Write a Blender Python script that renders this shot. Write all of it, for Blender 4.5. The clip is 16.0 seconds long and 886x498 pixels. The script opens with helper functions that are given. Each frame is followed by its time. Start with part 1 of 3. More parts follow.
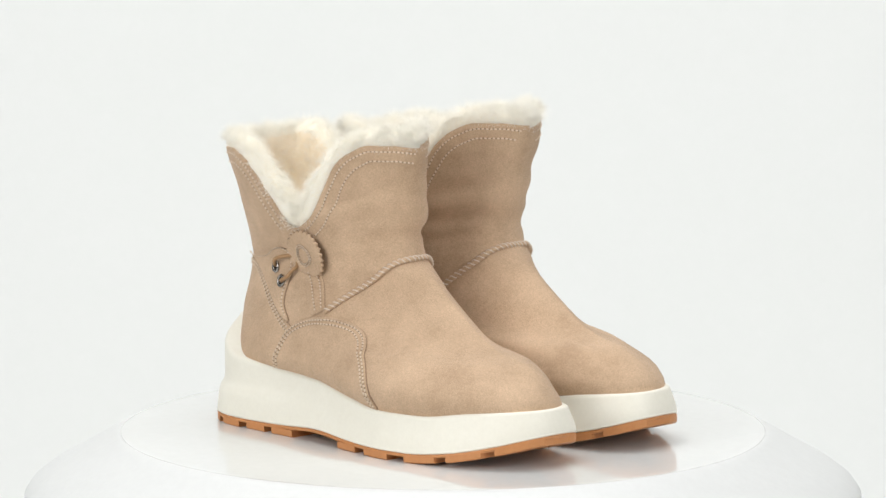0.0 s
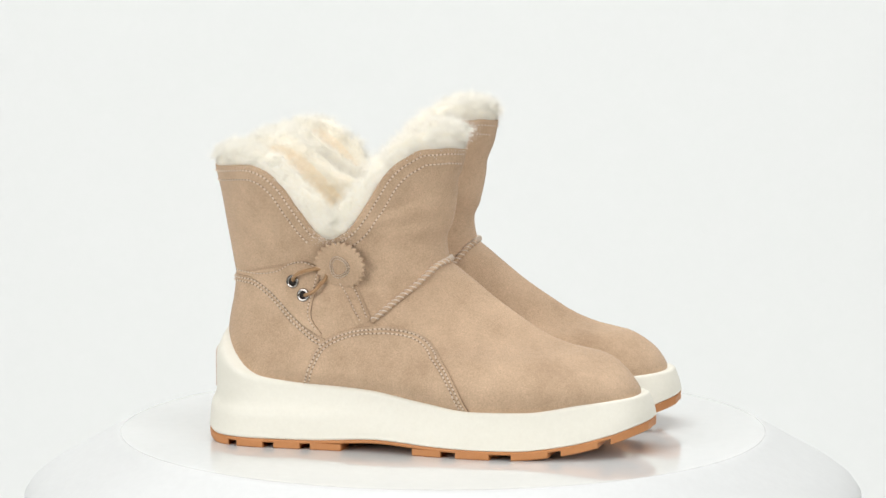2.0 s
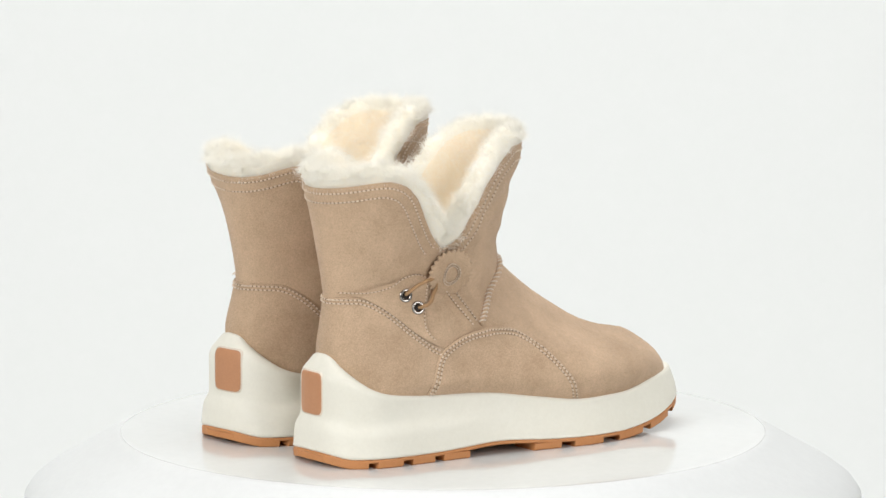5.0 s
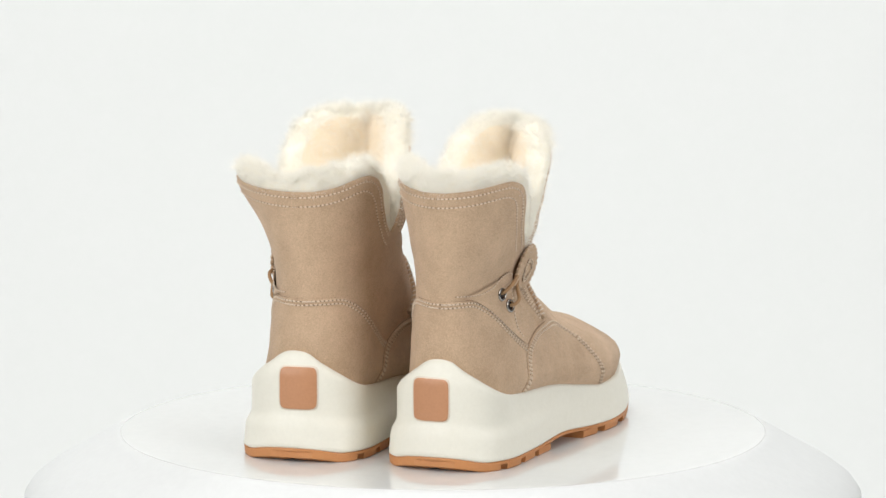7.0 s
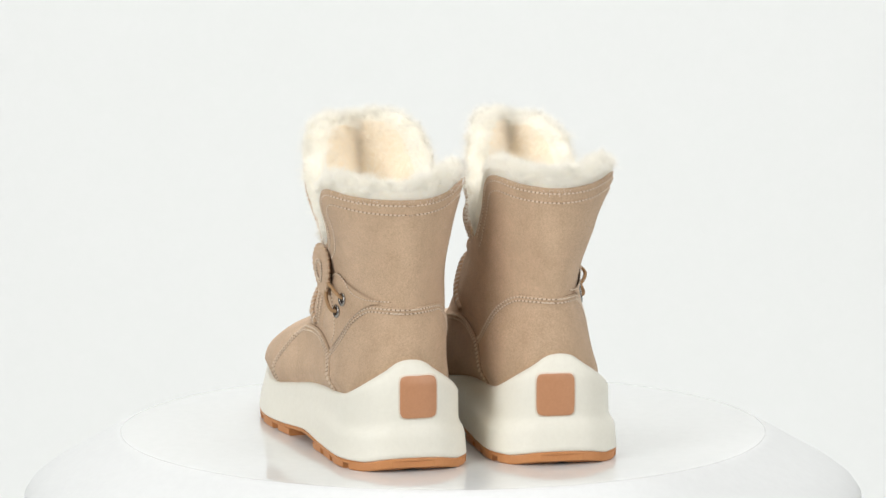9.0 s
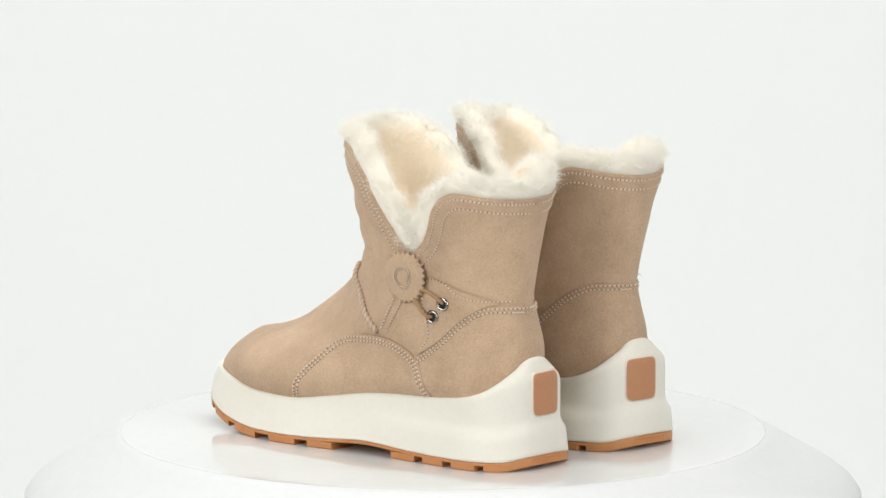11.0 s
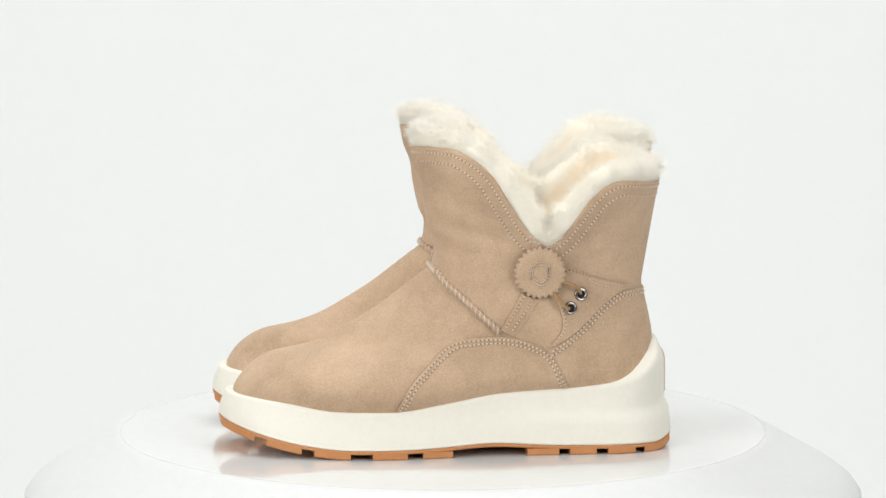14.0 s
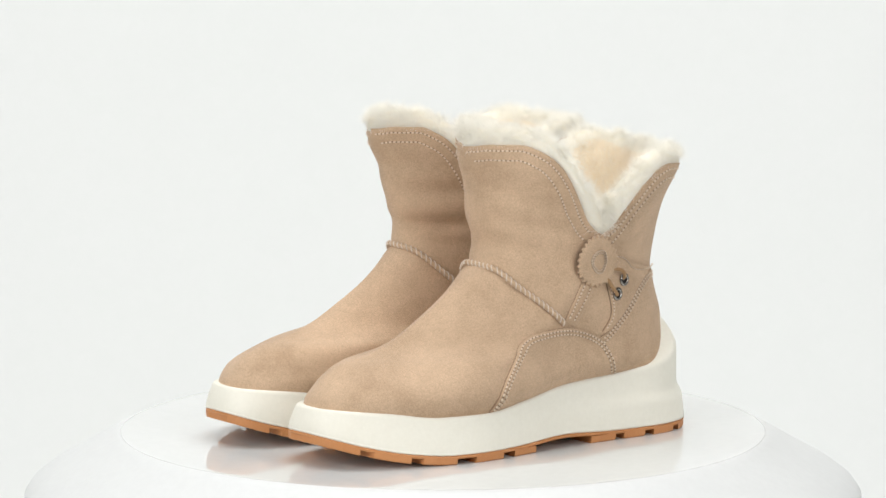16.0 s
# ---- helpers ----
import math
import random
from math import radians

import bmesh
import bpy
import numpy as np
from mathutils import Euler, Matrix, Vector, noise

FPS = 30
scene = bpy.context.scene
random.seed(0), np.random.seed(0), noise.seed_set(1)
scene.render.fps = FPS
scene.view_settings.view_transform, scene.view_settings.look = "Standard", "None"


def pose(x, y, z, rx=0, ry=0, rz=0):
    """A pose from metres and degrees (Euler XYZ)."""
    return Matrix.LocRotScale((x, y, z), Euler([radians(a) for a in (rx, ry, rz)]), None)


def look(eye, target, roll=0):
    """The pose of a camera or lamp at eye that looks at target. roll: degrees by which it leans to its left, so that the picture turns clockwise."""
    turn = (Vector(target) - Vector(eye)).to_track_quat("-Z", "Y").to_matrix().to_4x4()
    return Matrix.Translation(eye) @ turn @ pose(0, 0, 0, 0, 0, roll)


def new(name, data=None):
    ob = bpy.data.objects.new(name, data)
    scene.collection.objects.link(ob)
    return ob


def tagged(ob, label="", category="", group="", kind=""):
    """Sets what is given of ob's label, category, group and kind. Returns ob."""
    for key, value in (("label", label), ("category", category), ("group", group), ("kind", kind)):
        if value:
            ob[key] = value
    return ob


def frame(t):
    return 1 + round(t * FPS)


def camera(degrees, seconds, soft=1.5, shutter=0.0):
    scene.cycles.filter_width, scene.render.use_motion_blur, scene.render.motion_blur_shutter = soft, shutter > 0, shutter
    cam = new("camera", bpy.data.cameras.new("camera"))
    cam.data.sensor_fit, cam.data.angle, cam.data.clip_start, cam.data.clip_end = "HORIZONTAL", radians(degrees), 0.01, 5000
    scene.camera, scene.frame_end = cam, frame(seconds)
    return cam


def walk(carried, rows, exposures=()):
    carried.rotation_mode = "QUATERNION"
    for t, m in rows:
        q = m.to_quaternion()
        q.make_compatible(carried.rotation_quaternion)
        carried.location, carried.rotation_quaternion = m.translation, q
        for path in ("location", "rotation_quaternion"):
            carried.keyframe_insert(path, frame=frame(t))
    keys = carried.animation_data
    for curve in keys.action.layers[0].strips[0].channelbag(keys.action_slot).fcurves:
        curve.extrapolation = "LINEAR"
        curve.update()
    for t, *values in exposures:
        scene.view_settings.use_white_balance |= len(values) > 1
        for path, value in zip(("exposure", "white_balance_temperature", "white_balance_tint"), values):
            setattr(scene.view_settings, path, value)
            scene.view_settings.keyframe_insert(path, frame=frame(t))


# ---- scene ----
# ---- camera: long lens on a tripod, a still eye over a turning table ----
EYE_Y, EYE_Z = -4.947, 0.9088
cam = camera(6.41, 16.0, soft=1.5)
EYE = pose(0, EYE_Y, EYE_Z, 90 - 9.104, 0, 0)
walk(cam, [(0.0, EYE), (16.0, EYE)])

# ---- light: white studio with soft boxes outside the view ----
world = bpy.data.worlds.new("studio")
world.use_nodes = True
world.node_tree.nodes["Background"].inputs[0].default_value = (0.96, 1.0, 0.97, 1)
world.node_tree.nodes["Background"].inputs[1].default_value = 0.3
scene.world = world
scene.view_settings.exposure = 0.19


def soft_box(eye, target, w, h, watts, colour=(1, 1, 1)):
    data = bpy.data.lights.new("soft_box", "AREA")
    data.shape, data.size, data.size_y, data.energy, data.color = "RECTANGLE", w, h, watts, colour
    ob = new("soft_box", data)
    ob.matrix_world = look(eye, target)
    return ob


soft_box((0.0, -0.2, 2.1), (0, 0, 0), 2.2, 2.0, 16.5)
soft_box((-1.7, -1.7, 1.0), (0, 0, 0.1), 1.2, 1.6, 36)
soft_box((1.7, -1.7, 1.0), (0, 0, 0.1), 1.2, 1.6, 26.5)
soft_box((0.0, 0.5, 2.3), (0, 2.4, 0.7), 2.4, 0.8, 43)


# ---- materials ----
def shader(name):
    mat = bpy.data.materials.new(name)
    mat.use_nodes = True
    nt = mat.node_tree
    return mat, nt, nt.nodes["Principled BSDF"]


def noise_node(nt, scale, detail=4.0, rough=0.6):
    tc = nt.nodes.new("ShaderNodeTexCoord")
    n = nt.nodes.new("ShaderNodeTexNoise")
    n.inputs["Scale"].default_value, n.inputs["Detail"].default_value, n.inputs["Roughness"].default_value = scale, detail, rough
    nt.links.new(tc.outputs["Object"], n.inputs["Vector"])
    return n


def mottle(nt, bsdf, low, high, broad, fine, mix=0.45, grain=0.02):
    """Base colour that wanders between two tones at two scales."""
    a, b = noise_node(nt, broad, 6.0, 0.68), noise_node(nt, fine)
    m = nt.nodes.new("ShaderNodeMix")
    m.inputs[0].default_value = mix
    nt.links.new(a.outputs["Fac"], m.inputs[2]), nt.links.new(b.outputs["Fac"], m.inputs[3])
    r = nt.nodes.new("ShaderNodeValToRGB")
    r.color_ramp.elements[0].position, r.color_ramp.elements[1].position = 0.33, 0.67
    r.color_ramp.elements[0].color, r.color_ramp.elements[1].color = (*low, 1), (*high, 1)
    nt.links.new(m.outputs[0], r.inputs[0])
    g = noise_node(nt, fine * 2.2, 3.0, 0.7)
    k = nt.nodes.new("ShaderNodeMapRange")
    k.inputs["From Min"].default_value, k.inputs["From Max"].default_value = 0.3, 0.7
    k.inputs["To Min"].default_value, k.inputs["To Max"].default_value = 1 - grain, 1 + grain * 0.6
    nt.links.new(g.outputs["Fac"], k.inputs["Value"])
    v = nt.nodes.new("ShaderNodeVectorMath")
    v.operation = "SCALE"
    nt.links.new(r.outputs[0], v.inputs[0]), nt.links.new(k.outputs[0], v.inputs["Scale"])
    nt.links.new(v.outputs[0], bsdf.inputs["Base Color"])
    return r


def relief(nt, bsdf, scale, strength, distance=0.0005):
    n = noise_node(nt, scale, 5.0, 0.65)
    b = nt.nodes.new("ShaderNodeBump")
    b.inputs["Strength"].default_value, b.inputs["Distance"].default_value = strength, distance
    nt.links.new(n.outputs["Fac"], b.inputs["Height"]), nt.links.new(b.outputs[0], bsdf.inputs["Normal"])


def simple(name, low, high, rough, broad=30, fine=400, bump=0.2, bump_scale=900, metal=0.0, sheen=0.0, spec=0.5, mix=0.45, grain=0.02):
    mat, nt, bsdf = shader(name)
    mottle(nt, bsdf, low, high, broad, fine, mix, grain)
    relief(nt, bsdf, bump_scale, bump)
    bsdf.inputs["Roughness"].default_value, bsdf.inputs["Metallic"].default_value = rough, metal
    bsdf.inputs["Sheen Weight"].default_value = sheen
    bsdf.inputs["Specular IOR Level"].default_value = spec
    return mat


SUEDE = simple("suede", (0.465, 0.321, 0.206), (0.712, 0.513, 0.348), 0.95, 24, 800, 1.0, 1300, sheen=0.15, spec=0.15, mix=0.32, grain=0.22)
# raw-cut edge, its tone also holding the shade along seams
SUEDE_EDGE_SHADE = simple("suede_edge_shade", (0.27, 0.18, 0.115), (0.34, 0.23, 0.15), 0.95, 60, 500, 0.5, 1600, spec=0.15)
FOAM = simple("cream_foam", (0.82, 0.79, 0.685), (0.85, 0.825, 0.725), 0.5, 20, 200, 0.06, 1200, spec=0.35)
GUM = simple("gum_rubber", (0.52, 0.220, 0.078), (0.58, 0.258, 0.100), 0.5, 40, 300, 0.1, 900, spec=0.4)
PATCH = simple("brown_patch", (0.50, 0.240, 0.120), (0.56, 0.278, 0.146), 0.42, 50, 600, 0.15, 900, spec=0.4)
CLEAR = simple("patch_rim", (0.78, 0.69, 0.57), (0.82, 0.74, 0.62), 0.25, 50, 300, 0.05, 600)
THREAD_PALE = simple("pale_thread", (0.66, 0.56, 0.46), (0.78, 0.69, 0.59), 0.8, 200, 1500, 0.3, 3000, spec=0.2)
THREAD = simple("thread", (0.71, 0.58, 0.445), (0.83, 0.70, 0.56), 0.8, 200, 1500, 0.3, 3000, spec=0.2)
CORD = simple("cord", (0.36, 0.21, 0.10), (0.44, 0.27, 0.14), 0.7, 200, 1500, 0.5, 2500, spec=0.3)
METAL = simple("gunmetal", (0.36, 0.33, 0.30), (0.44, 0.41, 0.38), 0.2, 100, 600, 0.02, 600, metal=1.0)
# dark tone for the shade inside needle holes
NEEDLE_SHADE = simple("needle_hole_shade", (0.17, 0.11, 0.07), (0.22, 0.145, 0.095), 0.95, spec=0.1)
HOLE_SHADE = simple("eyelet_hole_shade", (0.02, 0.015, 0.012), (0.03, 0.02, 0.016), 0.9)
# deep wool is yellower than the tips: roots, and bounced light in its colour
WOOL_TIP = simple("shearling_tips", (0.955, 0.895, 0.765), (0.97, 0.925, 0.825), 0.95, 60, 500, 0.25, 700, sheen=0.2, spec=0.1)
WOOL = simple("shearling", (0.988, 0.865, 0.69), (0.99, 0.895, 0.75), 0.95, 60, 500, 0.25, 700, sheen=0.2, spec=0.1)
for fur in (WOOL_TIP, WOOL):
    fur_bsdf = fur.node_tree.nodes["Principled BSDF"]
    fur_bsdf.inputs["Subsurface Weight"].default_value, fur_bsdf.inputs["Subsurface Scale"].default_value = 0.3, 0.005
    fur_bsdf.inputs["Subsurface Radius"].default_value = (1.0, 0.95, 0.88)
PLATTER = simple("white_acrylic", (0.715, 0.725, 0.715), (0.735, 0.745, 0.735), 0.08, 6, 60, 0.01, 60, spec=0.5)
# unseen shell, grey so that less light fills the boots' dark sides
SHELL = simple("unseen_shell_grey", (0.30, 0.30, 0.30), (0.34, 0.34, 0.34), 0.9, 2, 60, 0.05, 200, spec=0.2)
BASE = simple("white_plastic", (0.72, 0.73, 0.72), (0.74, 0.75, 0.74), 0.5, 6, 80, 0.02, 80)
PAPER = simple("white_paper", (0.81, 0.825, 0.805), (0.825, 0.835, 0.82), 0.9, 2, 60, 0.0, 200, spec=0.2, grain=0.004)


PLATTER.node_tree.nodes["Principled BSDF"].inputs["IOR"].default_value = 1.75


# hair lets light through
def wool_hair(name, low, high):
    mat, nt, bsdf = shader(name)
    mottle(nt, bsdf, low, high, 50, 700)
    bsdf.inputs["Roughness"].default_value, bsdf.inputs["Specular IOR Level"].default_value = 0.9, 0.1
    tr = nt.nodes.new("ShaderNodeBsdfTranslucent")
    tr.inputs[0].default_value = (*high, 1)
    mx = nt.nodes.new("ShaderNodeMixShader")
    mx.inputs[0].default_value = 0.45
    nt.links.new(bsdf.outputs[0], mx.inputs[1]), nt.links.new(tr.outputs[0], mx.inputs[2])
    nt.links.new(mx.outputs[0], nt.nodes["Material Output"].inputs[0])
    return mat


HAIR = wool_hair("wool_hair", (0.98, 0.955, 0.885), (0.985, 0.968, 0.915))
# hairs down inside carry the cavity's warm bounced light in their colour
HAIR_BOUNCE = wool_hair("wool_hair_bounce", (0.992, 0.925, 0.82), (0.994, 0.94, 0.85))


# ---- helpers of shape ----
def mesh_from(verts, faces):
    me = bpy.data.meshes.new("mesh")
    me.from_pydata([tuple(v) for v in verts], [], faces)
    me.update()
    return me


def part(name, me, material, parent=None, label="", smooth=True, fix=True):
    """One mesh object, under a thing or a part."""
    if fix:
        bm = bmesh.new()
        bm.from_mesh(me)
        bmesh.ops.recalc_face_normals(bm, faces=bm.faces)
        bm.to_mesh(me)
        bm.free()
    if smooth:
        me.polygons.foreach_set("use_smooth", [True] * len(me.polygons))
    if not me.materials:
        me.materials.append(material)
    ob = new(name, me)
    if parent:
        ob.parent = parent
    if label:
        ob["label"] = label
    return ob


def grid_faces(rows, cols, wrap=False):
    out = []
    for r in range(rows - 1):
        for c in range(cols if wrap else cols - 1):
            d = (c + 1) % cols
            out.append((r * cols + c, r * cols + d, (r + 1) * cols + d, (r + 1) * cols + c))
    return out


def smooth_curve(points):
    """A smooth function through (x, value) pairs in rising x, flat past its ends."""
    xs, ys = np.array([p[0] for p in points], float), np.array([p[1] for p in points], float)
    d = np.diff(ys) / np.diff(xs)
    m = np.zeros(len(xs))
    for i in range(1, len(xs) - 1):
        m[i] = 0 if d[i - 1] * d[i] <= 0 else 2 * d[i - 1] * d[i] / (d[i - 1] + d[i])
    m[0], m[-1] = d[0], d[-1]

    def f(x):
        x = min(max(x, xs[0]), xs[-1])
        i = min(max(int(np.searchsorted(xs, x)) - 1, 0), len(xs) - 2)
        h = xs[i + 1] - xs[i]
        t = (x - xs[i]) / h
        return ((1 + 2 * t) * (1 - t) ** 2 * ys[i] + t * (1 - t) ** 2 * h * m[i]
                + t * t * (3 - 2 * t) * ys[i + 1] + t * t * (t - 1) * h * m[i + 1])
    return f


def spline(points, step=0.001):
    """Evenly spaced points along a Catmull-Rom line."""
    p = [np.array(q, float) for q in points]
    p = [2 * p[0] - p[1]] + p + [2 * p[-1] - p[-2]]
    raw = []
    for i in range(1, len(p) - 2):
        for t in np.linspace(0, 1, 24, endpoint=False):
            raw.append(0.5 * (2 * p[i] + (p[i + 1] - p[i - 1]) * t + (2 * p[i - 1] - 5 * p[i] + 4 * p[i + 1] - p[i + 2]) * t * t
                              + (3 * p[i] - p[i - 1] - 3 * p[i + 1] + p[i + 2]) * t ** 3))
    raw.append(p[-2])
    raw = np.array(raw)
    s = np.r_[0, np.cumsum(np.linalg.norm(np.diff(raw, axis=0), axis=1))]
    n = max(2, int(round(s[-1] / step)) + 1)
    q = np.linspace(0, s[-1], n)
    return np.stack([np.interp(q, s, raw[:, k]) for k in range(raw.shape[1])], 1)


def tube(points, radius, sides=8, closed=False):
    pts = np.array(points, float)
    n = len(pts)
    verts, faces = [], []
    up = np.array((0.13, 0.21, 0.97))
    for i in range(n):
        a, b = (pts[(i - 1) % n], pts[(i + 1) % n]) if closed else (pts[max(i - 1, 0)], pts[min(i + 1, n - 1)])
        t = (b - a) / (np.linalg.norm(b - a) + 1e-12)
        u = np.cross(t, up)
        u /= np.linalg.norm(u) + 1e-12
        v = np.cross(t, u)
        for k in range(sides):
            w = 2 * math.pi * k / sides
            verts.append(pts[i] + radius * (math.cos(w) * u + math.sin(w) * v))
    for i in range(n if closed else n - 1):
        j = (i + 1) % n
        for k in range(sides):
            l = (k + 1) % sides
            faces.append((i * sides + k, i * sides + l, j * sides + l, j * sides + k))
    if not closed:
        faces += [tuple(range(sides)), tuple((n - 1) * sides + k for k in range(sides))]
    return verts, faces


def join(pieces):
    verts, faces = [], []
    for v, f in pieces:
        o = len(verts)
        verts += list(v)
        faces += [tuple(i + o for i in q) for q in f]
    return verts, faces


# ---- the shape of a boot; x runs from heel to toe, l is the way outward, z is up; heel tip at x = 0 ----
LENGTH = 0.284
back_x = smooth_curve([(0.0, 0.012), (0.070, 0.0117), (0.086, 0.0142), (0.1018, 0.0156), (0.108, 0.0145), (0.137, 0.0095), (0.162, 0.0052), (0.172, 0.0030), (0.2, -0.002)])
front_x = smooth_curve([(0.0, 0.2752), (0.036, 0.2748), (0.0468, 0.2692), (0.0532, 0.2627), (0.0594, 0.252), (0.063, 0.2342), (0.0691, 0.2164),
                        (0.0792, 0.1986), (0.0907, 0.1808), (0.099, 0.1701), (0.106, 0.161), (0.1144, 0.1516), (0.1278, 0.1505), (0.1368, 0.1541),
                        (0.1566, 0.1583), (0.164, 0.1590), (0.1764, 0.1637), (0.1854, 0.1655), (0.2, 0.168)])
foot_w = smooth_curve([(0.0, 0.036), (0.06, 0.0365), (0.11, 0.040), (0.15, 0.0455), (0.19, 0.049), (0.28, 0.049)])
shaft_w = smooth_curve([(0.0, 0.035), (0.09, 0.0335), (0.115, 0.0315), (0.14, 0.0335), (0.175, 0.0385), (0.2, 0.040)])
front_l = smooth_curve([(0.03, 0.10), (0.06, 0.092), (0.09, 0.072), (0.12, 0.064), (0.15, 0.074), (0.19, 0.086)])
front_p = smooth_curve([(0.030, 2.25), (0.045, 1.95), (0.056, 1.68), (0.070, 1.45), (0.095, 1.5), (0.120, 2.2), (0.150, 2.0), (0.19, 1.8)])
sole_w = smooth_curve([(0.0, 0.0425), (0.06, 0.042), (0.11, 0.0425), (0.15, 0.0475), (0.19, 0.052), (0.284, 0.052)])
sole_z = smooth_curve([(0.0, 0.0035), (0.012, 0.0), (0.205, 0.0), (0.235, 0.0028), (0.262, 0.0085), (0.284, 0.0155)])
rim_z = smooth_curve([(0.0, 0.0685), (0.0008, 0.0668), (0.003, 0.0622), (0.007, 0.0577), (0.012, 0.0536), (0.020, 0.0487), (0.030, 0.0450), (0.042, 0.0427), (0.061, 0.0408), (0.110, 0.0385),
                      (0.145, 0.0335), (0.180, 0.0292), (0.215, 0.0294), (0.250, 0.0335), (0.284, 0.0365)])
top_z = smooth_curve([(0.0, 0.1715), (0.010, 0.1735), (0.033, 0.1770), (0.0435, 0.1744), (0.054, 0.1662), (0.0645, 0.1503), (0.075, 0.1361), (0.0838, 0.1305),
                      (0.096, 0.1379), (0.1031, 0.1468), (0.1101, 0.1574), (0.1206, 0.1733), (0.1311, 0.1822), (0.1451, 0.1880), (0.158, 0.1880), (0.168, 0.1855)])


# extra half width of the shaft, outer and inner side
WIDEN = {2.0: (0.0080, 0.0), 9.0: (0.0050, 0.0050)}
# how much squarer the back corner of the shaft is at its top
CORNER = {2.0: 0.0, 9.0: 0.016}
# how much rounder the back of the shaft is, outer and inner side
HEEL_ROUND = {2.0: (0.22, 0.1), 9.0: (0.08, 0.2)}
# creases across the front of the shaft: height, slope, depth, thickness; outer and inner side
FOLDS = {
    (2.0, 1): ((0.153, 0.40, 0.085, 0.0045), (0.139, 0.22, 0.075, 0.0050), (0.126, 0.05, 0.05, 0.0050)),
    (2.0, -1): ((0.150, 0.10, 0.11, 0.0050), (0.1285, 0.12, 0.25, 0.0048), (0.1185, 0.15, 0.10, 0.0035)),
    (9.0, 1): ((0.153, 0.40, 0.08, 0.0055), (0.139, 0.22, 0.10, 0.0050), (0.124, 0.10, 0.09, 0.0045)),
    (9.0, -1): ((0.150, 0.20, 0.10, 0.0050), (0.131, 0.15, 0.14, 0.0050), (0.120, 0.15, 0.08, 0.0040)),
}


def step01(a, b, x):
    t = min(max((x - a) / (b - a), 0), 1)
    return t * t * (3 - 2 * t)


def tuck(x):
    """How much further in the upper meets the midsole beside the heel."""
    return 0.0030 * step01(0.020, 0.050, x) * (1 - step01(0.085, 0.130, x))


def lean(x):
    """The toe's bend towards the other foot."""
    return -0.010 * max(0.0, (x - 0.15) / 0.134) ** 2


def bulge(d, p):
    return max(0.0, 1 - min(max(d, 0.0), 1.0) ** p) ** (1 / p)


def half_width(x, z, side, seed):
    """Half of the upper's width at x and z; side +1 is the outer one."""
    xb, xf, fl = back_x(z), front_x(z), front_l(z)
    bl = 0.054 + (0.040 if side > 0 else 0.016) * math.exp(-((z - 0.104) / 0.038) ** 2) - (CORNER[seed] * step01(0.14, 0.17, z) if side > 0 else 0)
    k = step01(0.055, 0.118, z)
    w = foot_w(x) * (1 - 0.11 * step01(0.034, 0.075, z)) * (1 - k) + (shaft_w(z) + WIDEN[seed][0 if side > 0 else 1] * ((0.35 + 0.95 * step01(0.100, 0.145, z)) if seed == 2.0 else 1.0)) * k
    if seed == 9.0 and side > 0:
        w += 0.006 * step01(0.125, 0.165, z)
    if seed == 2.0 and side > 0:
        fl, bl = fl + 0.042 * k, bl + 0.030 * k
    # the outer side is rounder over the toes and at the back corner of the shaft
    vamp = step01(0.045, 0.060, z) * (1 - step01(0.095, 0.112, z)) if side > 0 else 0.0
    shaft = step01(0.075, 0.100, z) * (1 - 0.8 * step01(0.145, 0.172, z))
    heel_p = 2.1 - (HEEL_ROUND[seed][0 if side > 0 else 1]) * shaft
    w *= bulge((x - xf + fl) / fl, front_p(z) * (1 - 0.15 * vamp)) * bulge((xb + bl - x) / bl, heel_p)
    # the midsole's cup holds it in
    rim = rim_z(x - 0.008 * (1 - step01(0.03, 0.09, x)))
    grip = 1 - step01(rim - 0.001, rim + 0.010, z)
    w = w * (1 - grip) + min(w, sole_half(x, 0.0072 + tuck(x))) * grip
    puff = 0.028 * noise.noise((x * 22, z * 22, side * 3.1 + seed)) + 0.012 * noise.noise((x * 60, z * 60, side * 5.7 + seed))
    puff *= 1 - grip
    # soft folds over the instep
    fold = 0.0
    for zc, slope, depth, thick in FOLDS[seed, side]:
        d = (z - zc - slope * (x - 0.13) - 0.0025 * noise.noise((x * 35, side * 2.3, seed))) / thick
        fold -= depth * math.exp(-d * d) * step01(0.085, 0.140, x)
    return w * (1 + puff + fold)


